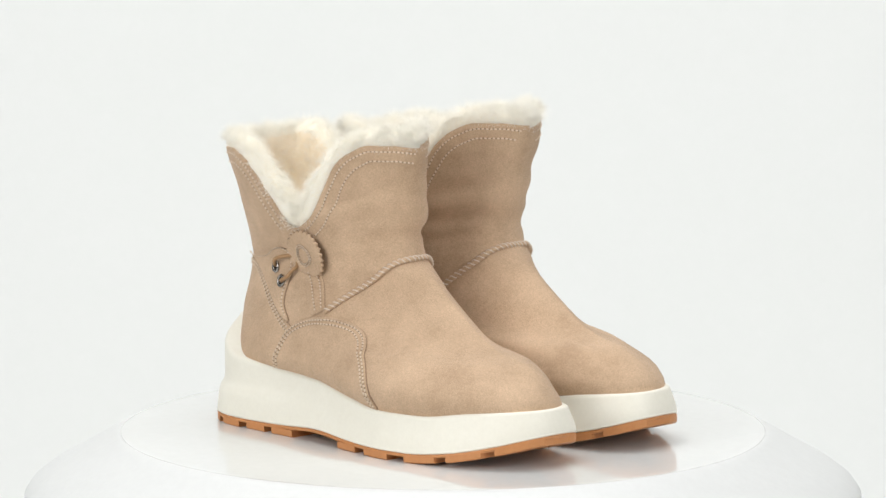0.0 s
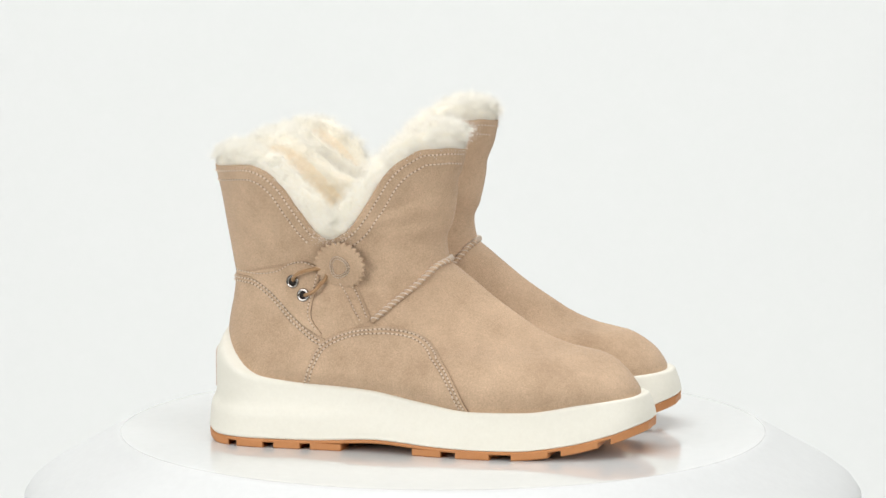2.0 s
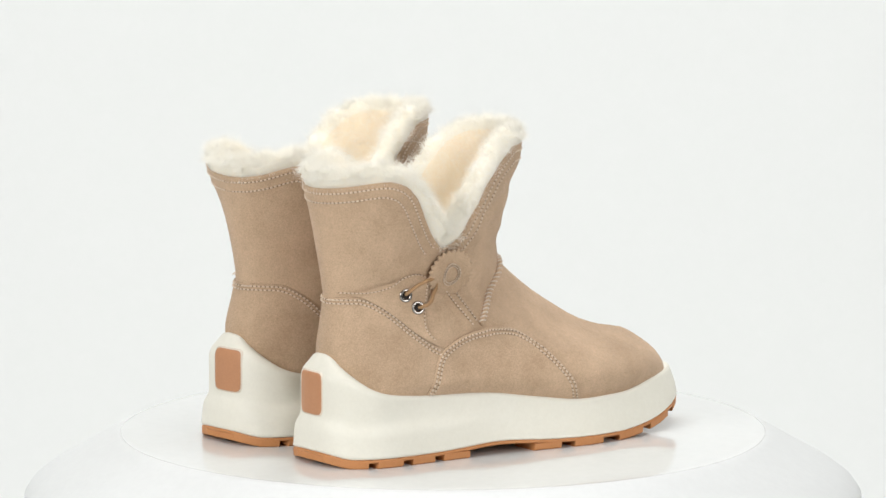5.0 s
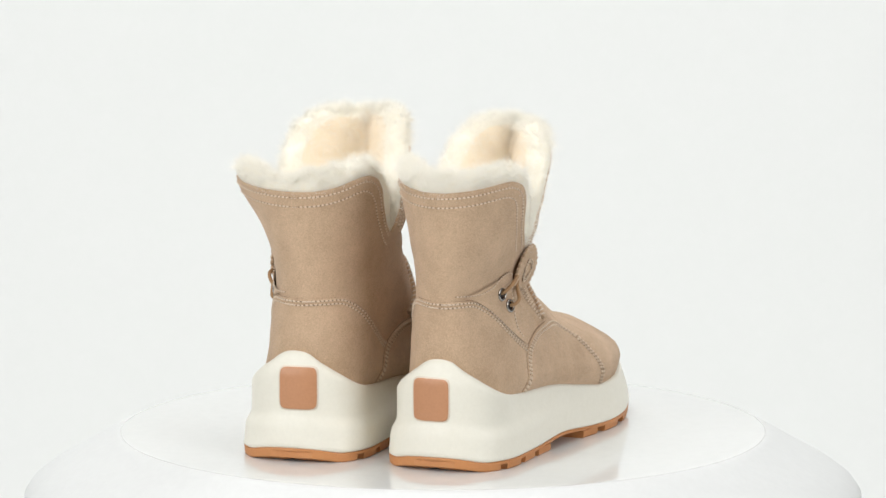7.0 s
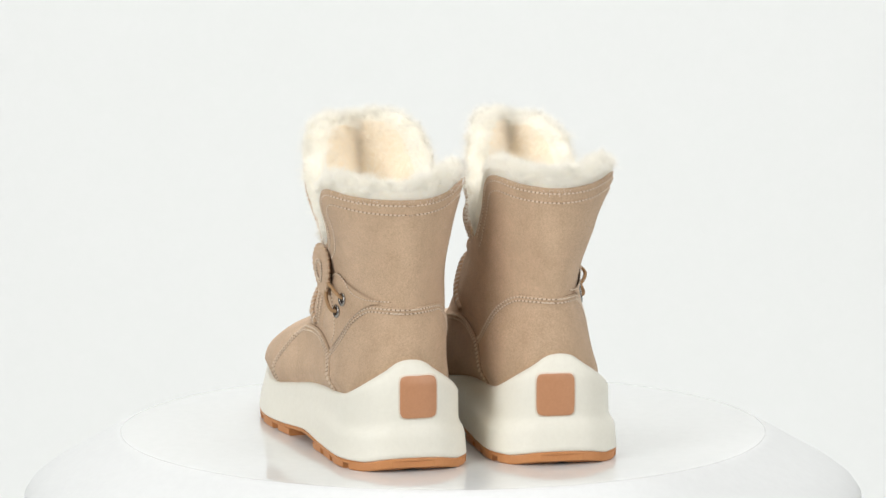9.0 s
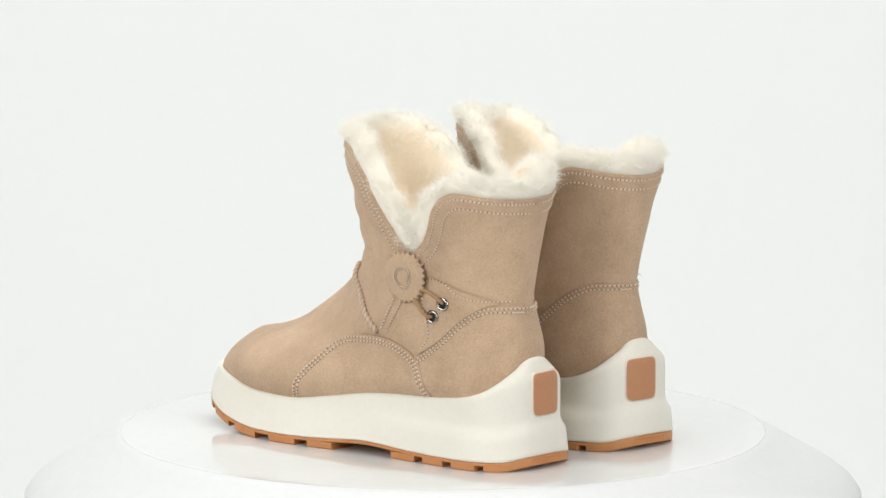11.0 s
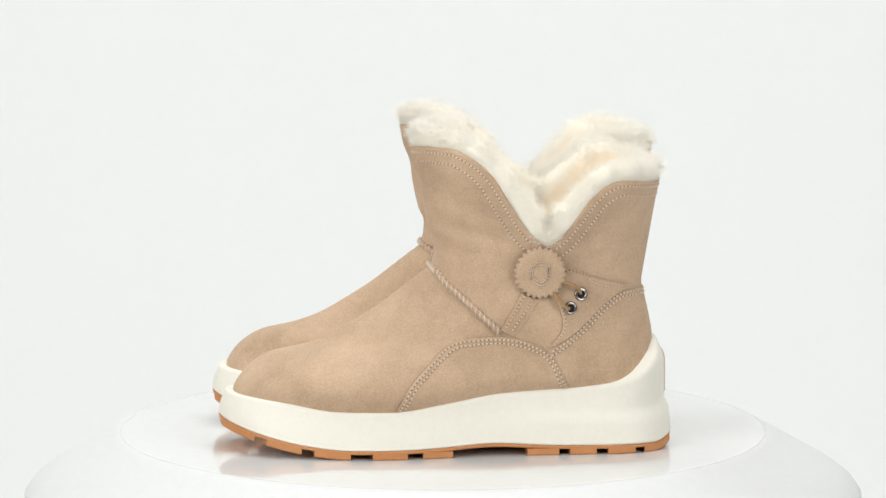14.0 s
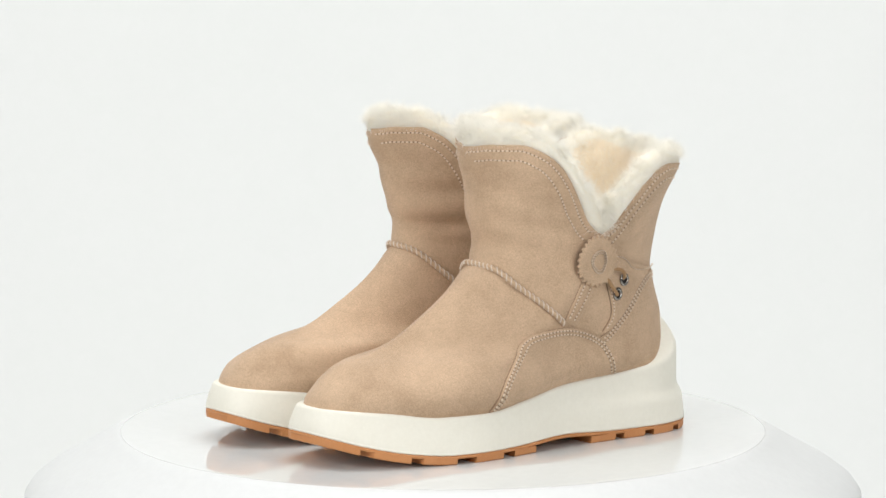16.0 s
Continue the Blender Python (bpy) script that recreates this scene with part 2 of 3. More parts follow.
class Boot:
    def __init__(self, hand, seed, drop, twist, pull):
        self.hand, self.seed, self.drop, self.pull = hand, seed, drop, pull
        self.twist = smooth_curve([(0.045, 0.0), (0.075, twist[0]), (0.105, twist[1]), (0.130, twist[1]), (0.180, twist[2])])

    def line(self, points):
        """A line of the pattern; the two boots were not sewn quite alike."""
        return [(x, z - self.drop * step01(0.035, 0.06, z) * (1 - step01(0.108, 0.120, z))) for x, z in points]

    def top(self, x, side=1):
        """The height of the top edge; one boot's is cut lower behind and stands higher in front."""
        if self.seed == 2.0:
            rise = 0.0 if side > 0 else 0.0025 * step01(0.09, 0.13, x)
        else:
            rise = 0.0030 * step01(0.095, 0.135, x) if side > 0 else 0.0035 * step01(0.004, 0.03, x) + 0.0012 * step01(0.09, 0.13, x)
        if self.seed == 2.0 and side > 0:
            x -= 0.0018 * step01(0.085, 0.100, x) * (1 - step01(0.135, 0.150, x))
        return rise + top_z(x + 0.9 * self.drop * step01(0.0, 0.06, x) * (1 - step01(0.10, 0.15, x))) - 1.4 * self.drop * (1 - step01(0.045, 0.085, x))

    def put(self, x, l, z):
        back = self.pull * step01(0.10, 0.125, z) * max(0.0, (x - 0.06) / 0.10)
        if self.seed == 9.0:
            back -= 0.0032 * step01(0.070, 0.110, z) * (1 - step01(0.02, 0.11, x))
        return np.array((x - back, -self.hand * (l + lean(x) - self.twist(z) * max(0.0, x - 0.01) / 0.14), z * 1.008))

    def on(self, x, z, side=1, off=0.0):
        """A point of the upper, moved off it along its normal."""
        x = min(max(x, back_x(z) + 1e-5), front_x(z) - 1e-5)
        e = 2e-4
        h = half_width(x, z, side, self.seed)
        if off:
            hx = (half_width(min(x + e, front_x(z)), z, side, self.seed) - half_width(max(x - e, back_x(z)), z, side, self.seed)) / (2 * e)
            hz = (half_width(x, z + e, side, self.seed) - half_width(x, z - e, side, self.seed)) / (2 * e)
            n = np.array((-hx, 1.0, -hz))
            n /= np.linalg.norm(n)
            return self.put(x + off * n[0], side * (h + off * n[1]), z + off * n[2])
        return self.put(x, side * h, z)

    def normal(self, x, z, side=1):
        n = self.on(x, z, side, 0.001) - self.on(x, z, side)
        return n / np.linalg.norm(n)


def ring_x(phi, a, b):
    """x and side at the angle phi of a ring from a (heel) to b (toe)."""
    return (a + b) / 2 - (b - a) / 2 * math.cos(phi), (1 if phi <= math.pi else -1)


COLS = 300


def top_of(b, phi):
    z = 0.17
    for _ in range(40):
        x, _s = ring_x(phi, back_x(z), front_x(z))
        z = 0.6 * z + 0.4 * b.top(x, _s)
    return z


def upper_mesh(b):
    verts = []
    low = [0.016 + 0.0225 * i / 5 for i in range(6)] + [0.042, 0.0455, 0.049, 0.052, 0.0548, 0.0572, 0.0594, 0.0612, 0.063, 0.0655, 0.0685, 0.072, 0.076, 0.080, 0.085, 0.090, 0.095, 0.100, 0.105]
    n_up = 34
    for z in low:
        for c in range(COLS):
            x, s = ring_x(2 * math.pi * c / COLS, back_x(z), front_x(z))
            verts.append(b.put(x, s * half_width(x, z, s, b.seed), z))
    for r in range(1, n_up + 1):
        for c in range(COLS):
            z = 0.105 + (b.tops[c] - 0.105) * r / n_up
            x, s = ring_x(2 * math.pi * c / COLS, back_x(z), front_x(z))
            verts.append(b.put(x, s * half_width(x, z, s, b.seed), z))
    rows = len(low) + n_up
    # turned-in edge
    last = np.array(verts[-COLS:])
    mid = last.mean(0)
    for c in range(COLS):
        d = mid - last[c]
        d[2] = 0
        verts.append(last[c] + 0.0022 * d / np.linalg.norm(d))
    return mesh_from(verts, grid_faces(rows + 1, COLS, True)), last


def sole_half(x, inset=0.0):
    a, e = inset, LENGTH - inset
    w = sole_w(x) - inset
    return w * bulge((x - e + 0.112) / 0.112, 2.35) * bulge((a + 0.045 - x) / 0.045, 2.4)


def sole_ring(b, inset, zf, cols=200):
    out = []
    for c in range(cols):
        x, s = ring_x(2 * math.pi * c / cols, inset, LENGTH - inset)
        out.append(b.put(x, s * sole_half(x, inset), zf(x)))
    return out


def wall_inset(x, up):
    """How far the sidewall has leaned in at a height over its foot; the heel has a ledge."""
    heel, toe = 1 - step01(0.05, 0.12, x), step01(0.2, 0.284, x)
    return (0.0002 + (0.0034 - 0.0018 * heel + 0.0035 * toe) * step01(0.0, 0.026, up)
            + tuck(x) * step01(0.014, 0.034, up) + heel * (0.0024 * step01(0.014, 0.022, up) + 0.0045 * step01(0.044, 0.060, up)))


def midsole_mesh(b, cols=200):
    """A cream cup: flared foot, a ledge at the heel, a lip round the upper."""
    foot = lambda x: sole_z(x) + 0.0055 + 0.0024 * math.exp(-((x - 0.1165) / 0.03) ** 2)
    rows = [(0.010, 0.0), (0.0015, 0.0), (0.0, 0.05)]
    verts = []
    for inset, f in rows:
        verts += sole_ring(b, inset, lambda x: foot(x) + f * 0.02, cols)
    n = 18
    for r in range(n + 1):
        f = r / n
        for c in range(cols):
            phi = 2 * math.pi * c / cols
            x0, s = ring_x(phi, 0, LENGTH)
            z0 = foot(x0)
            z1 = rim_z(x0)
            z = z0 + (z1 - z0) * (0.06 + 0.94 * f)
            # sidewall leans in; the heel has a ledge
            up = z - z0
            inset = wall_inset(x0, up)
            if f > 0.93:
                inset += 0.0012 * ((f - 0.93) / 0.07) ** 2
            x, s = ring_x(phi, inset, LENGTH - inset)
            verts.append(b.put(x, s * sole_half(x, inset), z))
    for c in range(cols):
        phi = 2 * math.pi * c / cols
        x0, s = ring_x(phi, 0, LENGTH)
        x, s = ring_x(phi, 0.022, LENGTH - 0.022)
        verts.append(b.put(x, s * sole_half(x, 0.022), rim_z(x0) - 0.004))
    return mesh_from(verts, grid_faces(len(rows) + n + 2, cols, True))


def outsole_mesh(b, cols=200):
    arch = lambda x: 0.0024 * math.exp(-((x - 0.1165) / 0.03) ** 2)
    verts = sole_ring(b, 0.012, lambda x: sole_z(x) + 0.0048 + arch(x), cols)
    verts += sole_ring(b, 0.0007, lambda x: sole_z(x) + 0.0056 + arch(x), cols)
    verts += sole_ring(b, 0.0002, lambda x: sole_z(x) + 0.0051 + arch(x), cols)
    verts += sole_ring(b, 0.0005, lambda x: sole_z(x) + 0.0036 + arch(x), cols)
    verts += sole_ring(b, 0.003, lambda x: sole_z(x) + 0.0032 + arch(x), cols)
    verts += [b.put(0.14, 0, 0.004)]
    k = 4 * cols
    return mesh_from(verts, grid_faces(5, cols, True) + [(k + c, k + (c + 1) % cols, 5 * cols) for c in range(cols)])


def lug_mesh(b, x0, x1, side):
    """One tread block at the edge of the outsole."""
    n, verts = 9, []
    for i in range(n):
        x = x0 + (x1 - x0) * i / (n - 1)
        o = sole_half(min(max(x, 0.0012), LENGTH - 0.0012), 0.0002)
        inn = max(0.0, o - 0.022)
        z = sole_z(x)
        for l, zz in ((o, z + 0.0044), (o - 0.0003, z + 0.0008), (o - 0.0012, z), (inn, z), (inn, z + 0.0044)):
            verts.append(b.put(x, side * l, zz))
    faces = grid_faces(n, 5, True) + [tuple(range(5)), tuple((n - 1) * 5 + k for k in range(5))]
    return mesh_from(verts, faces)


LUGS = [(0.0015, 0.0200), (0.0258, 0.0432), (0.0505, 0.0673), (0.0742, 0.0939), (0.1412, 0.1600), (0.1698, 0.1915), (0.2053, 0.2276), (0.2355, 0.2566), (0.2640, 0.2825)]

# lines on the outer side, as (x, z)
ARC = [(0.0663, 0.0400), (0.0715, 0.0530), (0.0785, 0.0654), (0.0925, 0.0735), (0.1101, 0.0774), (0.1311, 0.0760), (0.1451, 0.0707), (0.1591, 0.0583), (0.1697, 0.0441), (0.1777, 0.0280)]
COUNTER = [(0.0156, 0.1030), (0.0175, 0.1030), (0.022, 0.1031), (0.033, 0.1020), (0.047, 0.0937), (0.061, 0.0813), (0.075, 0.0707), (0.0813, 0.0680)]
POCKET = [(0.019, 0.1065), (0.035, 0.1060), (0.048, 0.1085), (0.0570, 0.1140), (0.0660, 0.1155), (0.0745, 0.1125)]
FLAP = [(0.0742, 0.1080), (0.0724, 0.0985), (0.0697, 0.0880), (0.0704, 0.0800), (0.0770, 0.0725)]
STRAP_A = [(0.0890, 0.1025), (0.0965, 0.0910), (0.1045, 0.0800)]
STRAP_B = [(0.0955, 0.1030), (0.1015, 0.0930), (0.1090, 0.0805)]
TAB = [(0.0560, 0.1130), (0.0660, 0.1155), (0.0745, 0.1125), (0.0762, 0.1075), (0.0742, 0.0985), (0.0715, 0.0880), (0.0722, 0.0800), (0.0790, 0.0715)]
TAB_ROOT = [(0.0240, 0.1055), (0.0240, 0.1045), (0.0300, 0.1030), (0.0400, 0.0975), (0.0500, 0.0900), (0.0600, 0.0812), (0.0680, 0.0755), (0.0775, 0.0702)]
WELT = [(0.1111, 0.0802), (0.1241, 0.0919), (0.1364, 0.1030), (0.1430, 0.1090), (0.1480, 0.1128), (0.1512, 0.1144)]


def stitches(b, line, side=1, pitch=0.0027, length=0.0018, wide=0.00048, off=0.0006):
    """A row of short raised threads along a line on the upper."""
    fine = spline(line, 0.0002)
    solid = np.array([b.on(x, z, side) for x, z in fine])
    run = np.r_[0, np.cumsum(np.linalg.norm(np.diff(solid, axis=0), axis=1))]
    at = np.arange(0, run[-1], pitch)
    pts = np.stack([np.interp(at, run, fine[:, 0]), np.interp(at, run, fine[:, 1])], 1)
    pieces, holes = [], []
    for i in range(len(pts) - 1):
        d = (pts[i + 1] - pts[i]) * (length / pitch)
        a, c = b.on(*pts[i], side, off), b.on(*(pts[i] + d), side, off)
        if np.linalg.norm(c - a) > 1.6 * pitch:
            continue
        n = b.normal(*pts[i], side)
        t = c - a
        t /= np.linalg.norm(t) + 1e-12
        u = np.cross(n, t) * wide
        h = n * 0.0004
        m = (a + c) / 2 + h * 1.2
        verts = [a - h, a + u * 0.6, a - u * 0.6, m + u, m - u, m + u - 2.6 * h, m - u - 2.6 * h, c - h, c + u * 0.6, c - u * 0.6]
        faces = [(1, 2, 4, 3), (3, 4, 9, 8), (1, 3, 5, 0), (2, 0, 6, 4), (3, 8, 7, 5), (4, 6, 7, 9)]
        pieces.append((verts, faces))
        # a dark spot before each thread paints the shaded needle hole
        q = b.on(*(pts[i] - 0.18 * (pts[i + 1] - pts[i])), side, off - 0.00012)
        v = t * 0.00055
        holes.append(([q + v, q + u * 1.1, q - v, q - u * 1.1, q + 0.00015 * n], [(0, 1, 4), (1, 2, 4), (2, 3, 4), (3, 0, 4)]))
    return threads(pieces, holes)


def threads(pieces, holes):
    count = sum(len(f) for _, f in pieces)
    me = mesh_from(*join(pieces + holes))
    me.materials.append(THREAD)
    me.materials.append(NEEDLE_SHADE)
    me.polygons.foreach_set("material_index", [0] * count + [1] * (len(me.polygons) - count))
    return me


def back_stitches(b, z, reach, off, pitch=0.0027, length=0.0018, wide=0.00044):
    """The stretch of a row of thread that runs round the back of the boot."""
    def at(l, out):
        side = 1 if l >= 0 else -1
        lo, hi = back_x(z) + 1e-6, back_x(z) + 0.04
        for _ in range(30):
            m = (lo + hi) / 2
            lo, hi = (m, hi) if half_width(m, z, side, b.seed) < abs(l) else (lo, m)
        return b.put(hi - out, l, z)
    pieces, holes = [], []
    for l in np.arange(-reach, reach, pitch):
        a, c, m = at(l, off - 0.0004), at(l + length, off - 0.0004), at(l + length / 2, off + 0.0005)
        q = at(l - 0.2 * pitch, off + 0.0001)
        u = np.array((0, 0, wide))
        v = np.array((0, 0.0005, 0))
        pieces.append(([a + u * 0.6, a - u * 0.6, m + u, m - u, c + u * 0.6, c - u * 0.6], [(0, 1, 3, 2), (2, 3, 5, 4)]))
        holes.append(([q + v, q + u, q - v, q - u], [(0, 1, 2, 3)]))
    return threads(pieces, holes)


def shifted(line, d):
    """The line moved sideways by d in its own plane."""
    p = spline(line, 0.004)
    t = np.gradient(p, axis=0)
    t /= np.linalg.norm(t, axis=1, keepdims=True)
    return [tuple(q) for q in p + d * np.stack([-t[:, 1], t[:, 0]], 1)]


def patch_between(b, upper, lower, side, thick, rows=14, tuck=False):
    """A leather overlay between two lines of equal count; its upper edge is turned down to the surface."""
    n = len(upper)
    verts = []
    for r in range(rows + 2):
        f = max(r - 1, 0) / rows
        for i in range(n):
            x, z = (1 - f) * np.array(upper[i]) + f * np.array(lower[i])
            verts.append(b.on(x, z, side, -0.0006 if r == 0 or (tuck and r == rows + 1) else (thick * (0.75 if r == 1 else (0.2 if tuck and r == rows else 1.0)))))
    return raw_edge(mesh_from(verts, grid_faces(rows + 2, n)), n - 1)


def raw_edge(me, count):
    """The first faces of an overlay are its cut edge, darkened further for the seam's shade."""
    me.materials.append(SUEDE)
    me.materials.append(SUEDE_EDGE_SHADE)
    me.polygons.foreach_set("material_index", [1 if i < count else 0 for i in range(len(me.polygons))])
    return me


def side_panel_mesh(b, side):
    up = spline(b.line(ARC), 0.003)
    lo = [(ARC[0][0] + (ARC[-1][0] - ARC[0][0]) * i / (len(up) - 1), 0) for i in range(len(up))]
    lo = [(x, rim_z(x) - 0.006) for x, _ in lo]
    return patch_between(b, up, lo, side, 0.0015)


def counter_mesh(b):
    """The heel leather, round the back from one side to the other."""
    up = spline(b.line(COUNTER) + [(0.0745, 0.0560), (0.0700, 0.0470), (0.0670, 0.0390)], 0.003)
    n = len(up)
    cols = []
    for side in (1, -1):
        cols.append([(up[i][0], up[i][1], side) for i in range(n)])
    line = cols[0][::-1] + cols[1][1:]
    verts, rows = [], 16
    for r in range(rows + 2):
        f = max(r - 1, 0) / rows
        for j, (x, z, side) in enumerate(line):
            k = abs(j - (n - 1)) / (n - 1)
            xl = 0.0118 + (0.068 - 0.0118) * k
            zl = min(rim_z(xl - 0.008) - 0.007, 0.060)
            xx, zz = (1 - f) * x + f * xl, (1 - f) * z + f * zl
            verts.append(b.on(xx, zz, side, -0.0006 if r == 0 else 0.0008))
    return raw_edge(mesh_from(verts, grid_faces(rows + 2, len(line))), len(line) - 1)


def button_mesh(b, x, z, rad=0.0162):
    """A pinked leather disc of two thicknesses, laid on the upper."""
    n, verts, faces = 156, [], []
    off = 0.0035
    c, nm = b.on(x, z, 1, off), b.normal(x, z, 1)
    u = np.array((1.0, 0, 0)) - nm * nm[0]
    u /= np.linalg.norm(u)
    v = np.cross(nm, u)
    rings = [(0.0, 0.0012), (0.45, 0.0011), (0.8, 0.0008), (0.93, 0.0006), (1.0, 0.0003), (1.0, -0.0012), (0.9, -0.0014)]
    for k, (f, h) in enumerate(rings):
        for i in range(n):
            w = 2 * math.pi * i / n
            tooth = 1.0
            if f > 0.9:
                saw = (i % 6) / 6
                tooth = 0.915 + 0.12 * (1 - abs(2 * saw - 1)) + 0.02 * noise.noise((math.cos(w) * 3, math.sin(w) * 3, b.seed))
            wave = 0.0007 * math.sin(2 * w + b.seed) * f
            p = c + rad * f * tooth * (math.cos(w) * u + math.sin(w) * v) + (h + wave) * nm
            verts.append(p)
    return mesh_from(verts, grid_faces(len(rings), n, True)), c, nm, u, v


def eyelet_mesh(c, nm, rad=0.0033, tube_r=0.00105):
    u = np.cross(nm, (0.1, 0.2, 1.0))
    u /= np.linalg.norm(u)
    v = np.cross(nm, u)
    pts = [c + rad * (math.cos(w) * u + math.sin(w) * v) for w in np.linspace(0, 2 * math.pi, 28, endpoint=False)]
    return mesh_from(*tube(pts, tube_r, 8, True))


def disc_mesh(c, nm, rad):
    u = np.cross(nm, (0.1, 0.2, 1.0))
    u /= np.linalg.norm(u)
    v = np.cross(nm, u)
    n = 24
    verts = [c + rad * (math.cos(2 * math.pi * i / n) * u + math.sin(2 * math.pi * i / n) * v) for i in range(n)]
    verts += [p - 0.0012 * nm for p in verts]
    return mesh_from(verts, grid_faces(2, n, True) + [tuple(range(n)), tuple(range(n, 2 * n))])


LIP = [(0.0045, -0.014), (0.0026, -0.003), (0.0008, 0.002), (0.0006, 0.0054), (0.0030, 0.0082), (0.0074, 0.0094), (0.0118, 0.0082), (0.0150, 0.0046), (0.0168, -0.002), (0.0178, -0.014), (0.0178, -0.034), (0.016, -0.055)]


def lining(b, edge):
    """The shearling: a lumpy roll along the top edge that runs down inside, and its hairs."""
    n = len(edge)
    e = np.array(edge)
    t = np.roll(e, -2, 0) - np.roll(e, 2, 0)
    t /= np.linalg.norm(t, axis=1, keepdims=True)
    out = np.zeros((n, 3))
    for c in range(n):
        x, s = ring_x(2 * math.pi * c / n, back_x(b.tops[c]), front_x(b.tops[c]))
        out[c] = b.normal(x, b.tops[c], s)
    out[:, 2] = 0
    for _ in range(6):
        out = (np.roll(out, 1, 0) + 2 * out + np.roll(out, -1, 0))
        out /= np.linalg.norm(out, axis=1, keepdims=True)
    up = np.cross(t, out)
    up *= np.sign(up[:, 2:3] + 1e-9)
    for _ in range(5):
        up = (np.roll(up, 1, 0) + 2 * up + np.roll(up, -1, 0))
        up /= np.linalg.norm(up, axis=1, keepdims=True)
    rows, verts = len(LIP), []
    for k, (i, h) in enumerate(LIP):
        for c in range(n):
            if h > 0:
                p = e[c] - out[c] * i + up[c] * h * (1 + (0.45 if c < n / 2 else 1.3) * (1 - step01(0.145, 0.172, b.tops[c])))
            else:
                z = max(b.tops[c] + h, 0.119)
                x, s = ring_x(2 * math.pi * c / n, back_x(z), front_x(z))
                p = b.put(x, s * half_width(x, z, s, b.seed), z) - out[c] * i
                p[2] = min(p[2], b.tops[c] + h)
            q = 260 * p[0], 260 * p[1], 260 * p[2] + b.seed
            q2 = 110 * p[0], 110 * p[1], 110 * p[2] + b.seed
            amp = 0.0 if k < 2 else 1.0
            side = (-out[c] if k > 6 else up[c])
            verts.append(p + side * amp * (1.0 if k < 7 else 0.35) * (0.0009 * noise.noise(q) + 0.0034 * noise.noise(q2)))
    verts = np.array(verts)
    for k in range(7, rows):
        row = verts[k * n:(k + 1) * n]
        for _ in range(12 if k == 7 else 60):
            row = (np.roll(row, 1, 0) + 2 * row + np.roll(row, -1, 0)) / 4
        verts[k * n:(k + 1) * n] = row
    mid = verts[-n:].mean(0)
    faces = grid_faces(rows, n, True) + [((rows - 1) * n + c, (rows - 1) * n + (c + 1) % n, rows * n) for c in range(n)]
    me = mesh_from(list(verts) + [mid], faces)
    # white tips on the roll; deep yellow is roots plus painted warm bounce
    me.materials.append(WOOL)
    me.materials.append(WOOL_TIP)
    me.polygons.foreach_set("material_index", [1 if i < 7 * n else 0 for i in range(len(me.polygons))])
    # hairs
    rng = np.random.RandomState(11 + int(b.seed))
    count = 80000
    g = verts.reshape(rows, n, 3)
    kk = np.minimum(rng.choice(np.arange(1, rows - 1), count, p=np.array([0.17, 0.19, 0.14, 0.12, 0.11, 0.09, 0.06, 0.05, 0.04, 0.03])), rows - 2)
    cc = rng.randint(0, n, count)
    fr, fc = rng.rand(count, 1), rng.rand(count, 1)
    c2 = (cc + 1) % n
    p = (g[kk, cc] * (1 - fr) + g[kk + 1, cc] * fr) * (1 - fc) + (g[kk, c2] * (1 - fr) + g[kk + 1, c2] * fr) * fc
    dr, dc = g[kk + 1, cc] - g[kk, cc], g[kk, c2] - g[kk, cc]
    nn = np.cross(dc, dr)
    nn /= np.linalg.norm(nn, axis=1, keepdims=True) + 1e-12
    flip = np.sign((nn * (up[cc] * (kk < 7)[:, None] - out[cc] * (kk >= 6)[:, None])).sum(1))
    nn *= np.where(flip == 0, 1, flip)[:, None]
    # tufts share a lean
    lean_to = np.array([noise.noise_vector((q[0] * 140, q[1] * 140, q[2] * 140 + b.seed)) for q in p])
    d = 1.3 * lean_to + 0.45 * rng.randn(count, 3)
    d -= (d * nn).sum(1)[:, None] * nn
    d /= np.linalg.norm(d, axis=1, keepdims=True) + 1e-9
    d = d + (0.35 + 0.5 * rng.rand(count, 1)) * nn + np.where(kk < 3, 0.5, 0.0)[:, None] * (out[cc] - 0.35 * up[cc])
    d /= np.linalg.norm(d, axis=1, keepdims=True)
    ln = (0.0035 + 0.0065 * rng.rand(count, 1)) * np.where(kk < 3, 0.75, 1.0)[:, None]
    low = int(np.argmin(b.tops[:n // 2]))
    tuft = rng.choice(count, 260, replace=False)
    where = (low + rng.randint(-7, 8, 260)) % n
    p[tuft] = e[where] - 0.001 * out[where] + up[where] * 0.002 * rng.rand(260, 1)
    d[tuft] = out[where] * (0.5 + 0.5 * rng.rand(260, 1)) + 0.6 * rng.randn(260, 3) + np.array((0.15, 0, 0.1))
    d[tuft] /= np.linalg.norm(d[tuft], axis=1, keepdims=True)
    bend = 0.25 * rng.randn(count, 3)
    q1 = p + d * ln * 0.5
    q2 = p + (d + bend * 0.6) * ln
    wv = np.cross(d, nn + 0.3 * rng.randn(count, 3))
    wv /= np.linalg.norm(wv, axis=1, keepdims=True) + 1e-12
    wv *= 0.00004 + 0.00006 * rng.rand(count, 1)
    vv = np.stack([p - wv, p + wv, q1 - wv * 0.8, q1 + wv * 0.8, q2], 1).reshape(-1, 3)
    idx = np.arange(count)[:, None] * 5
    ff = [tuple(q) for q in (idx + [0, 1, 3, 2]).tolist()] + [tuple(q) for q in (idx + [2, 3, 4]).tolist()]
    hairs = mesh_from(vv.tolist(), ff)
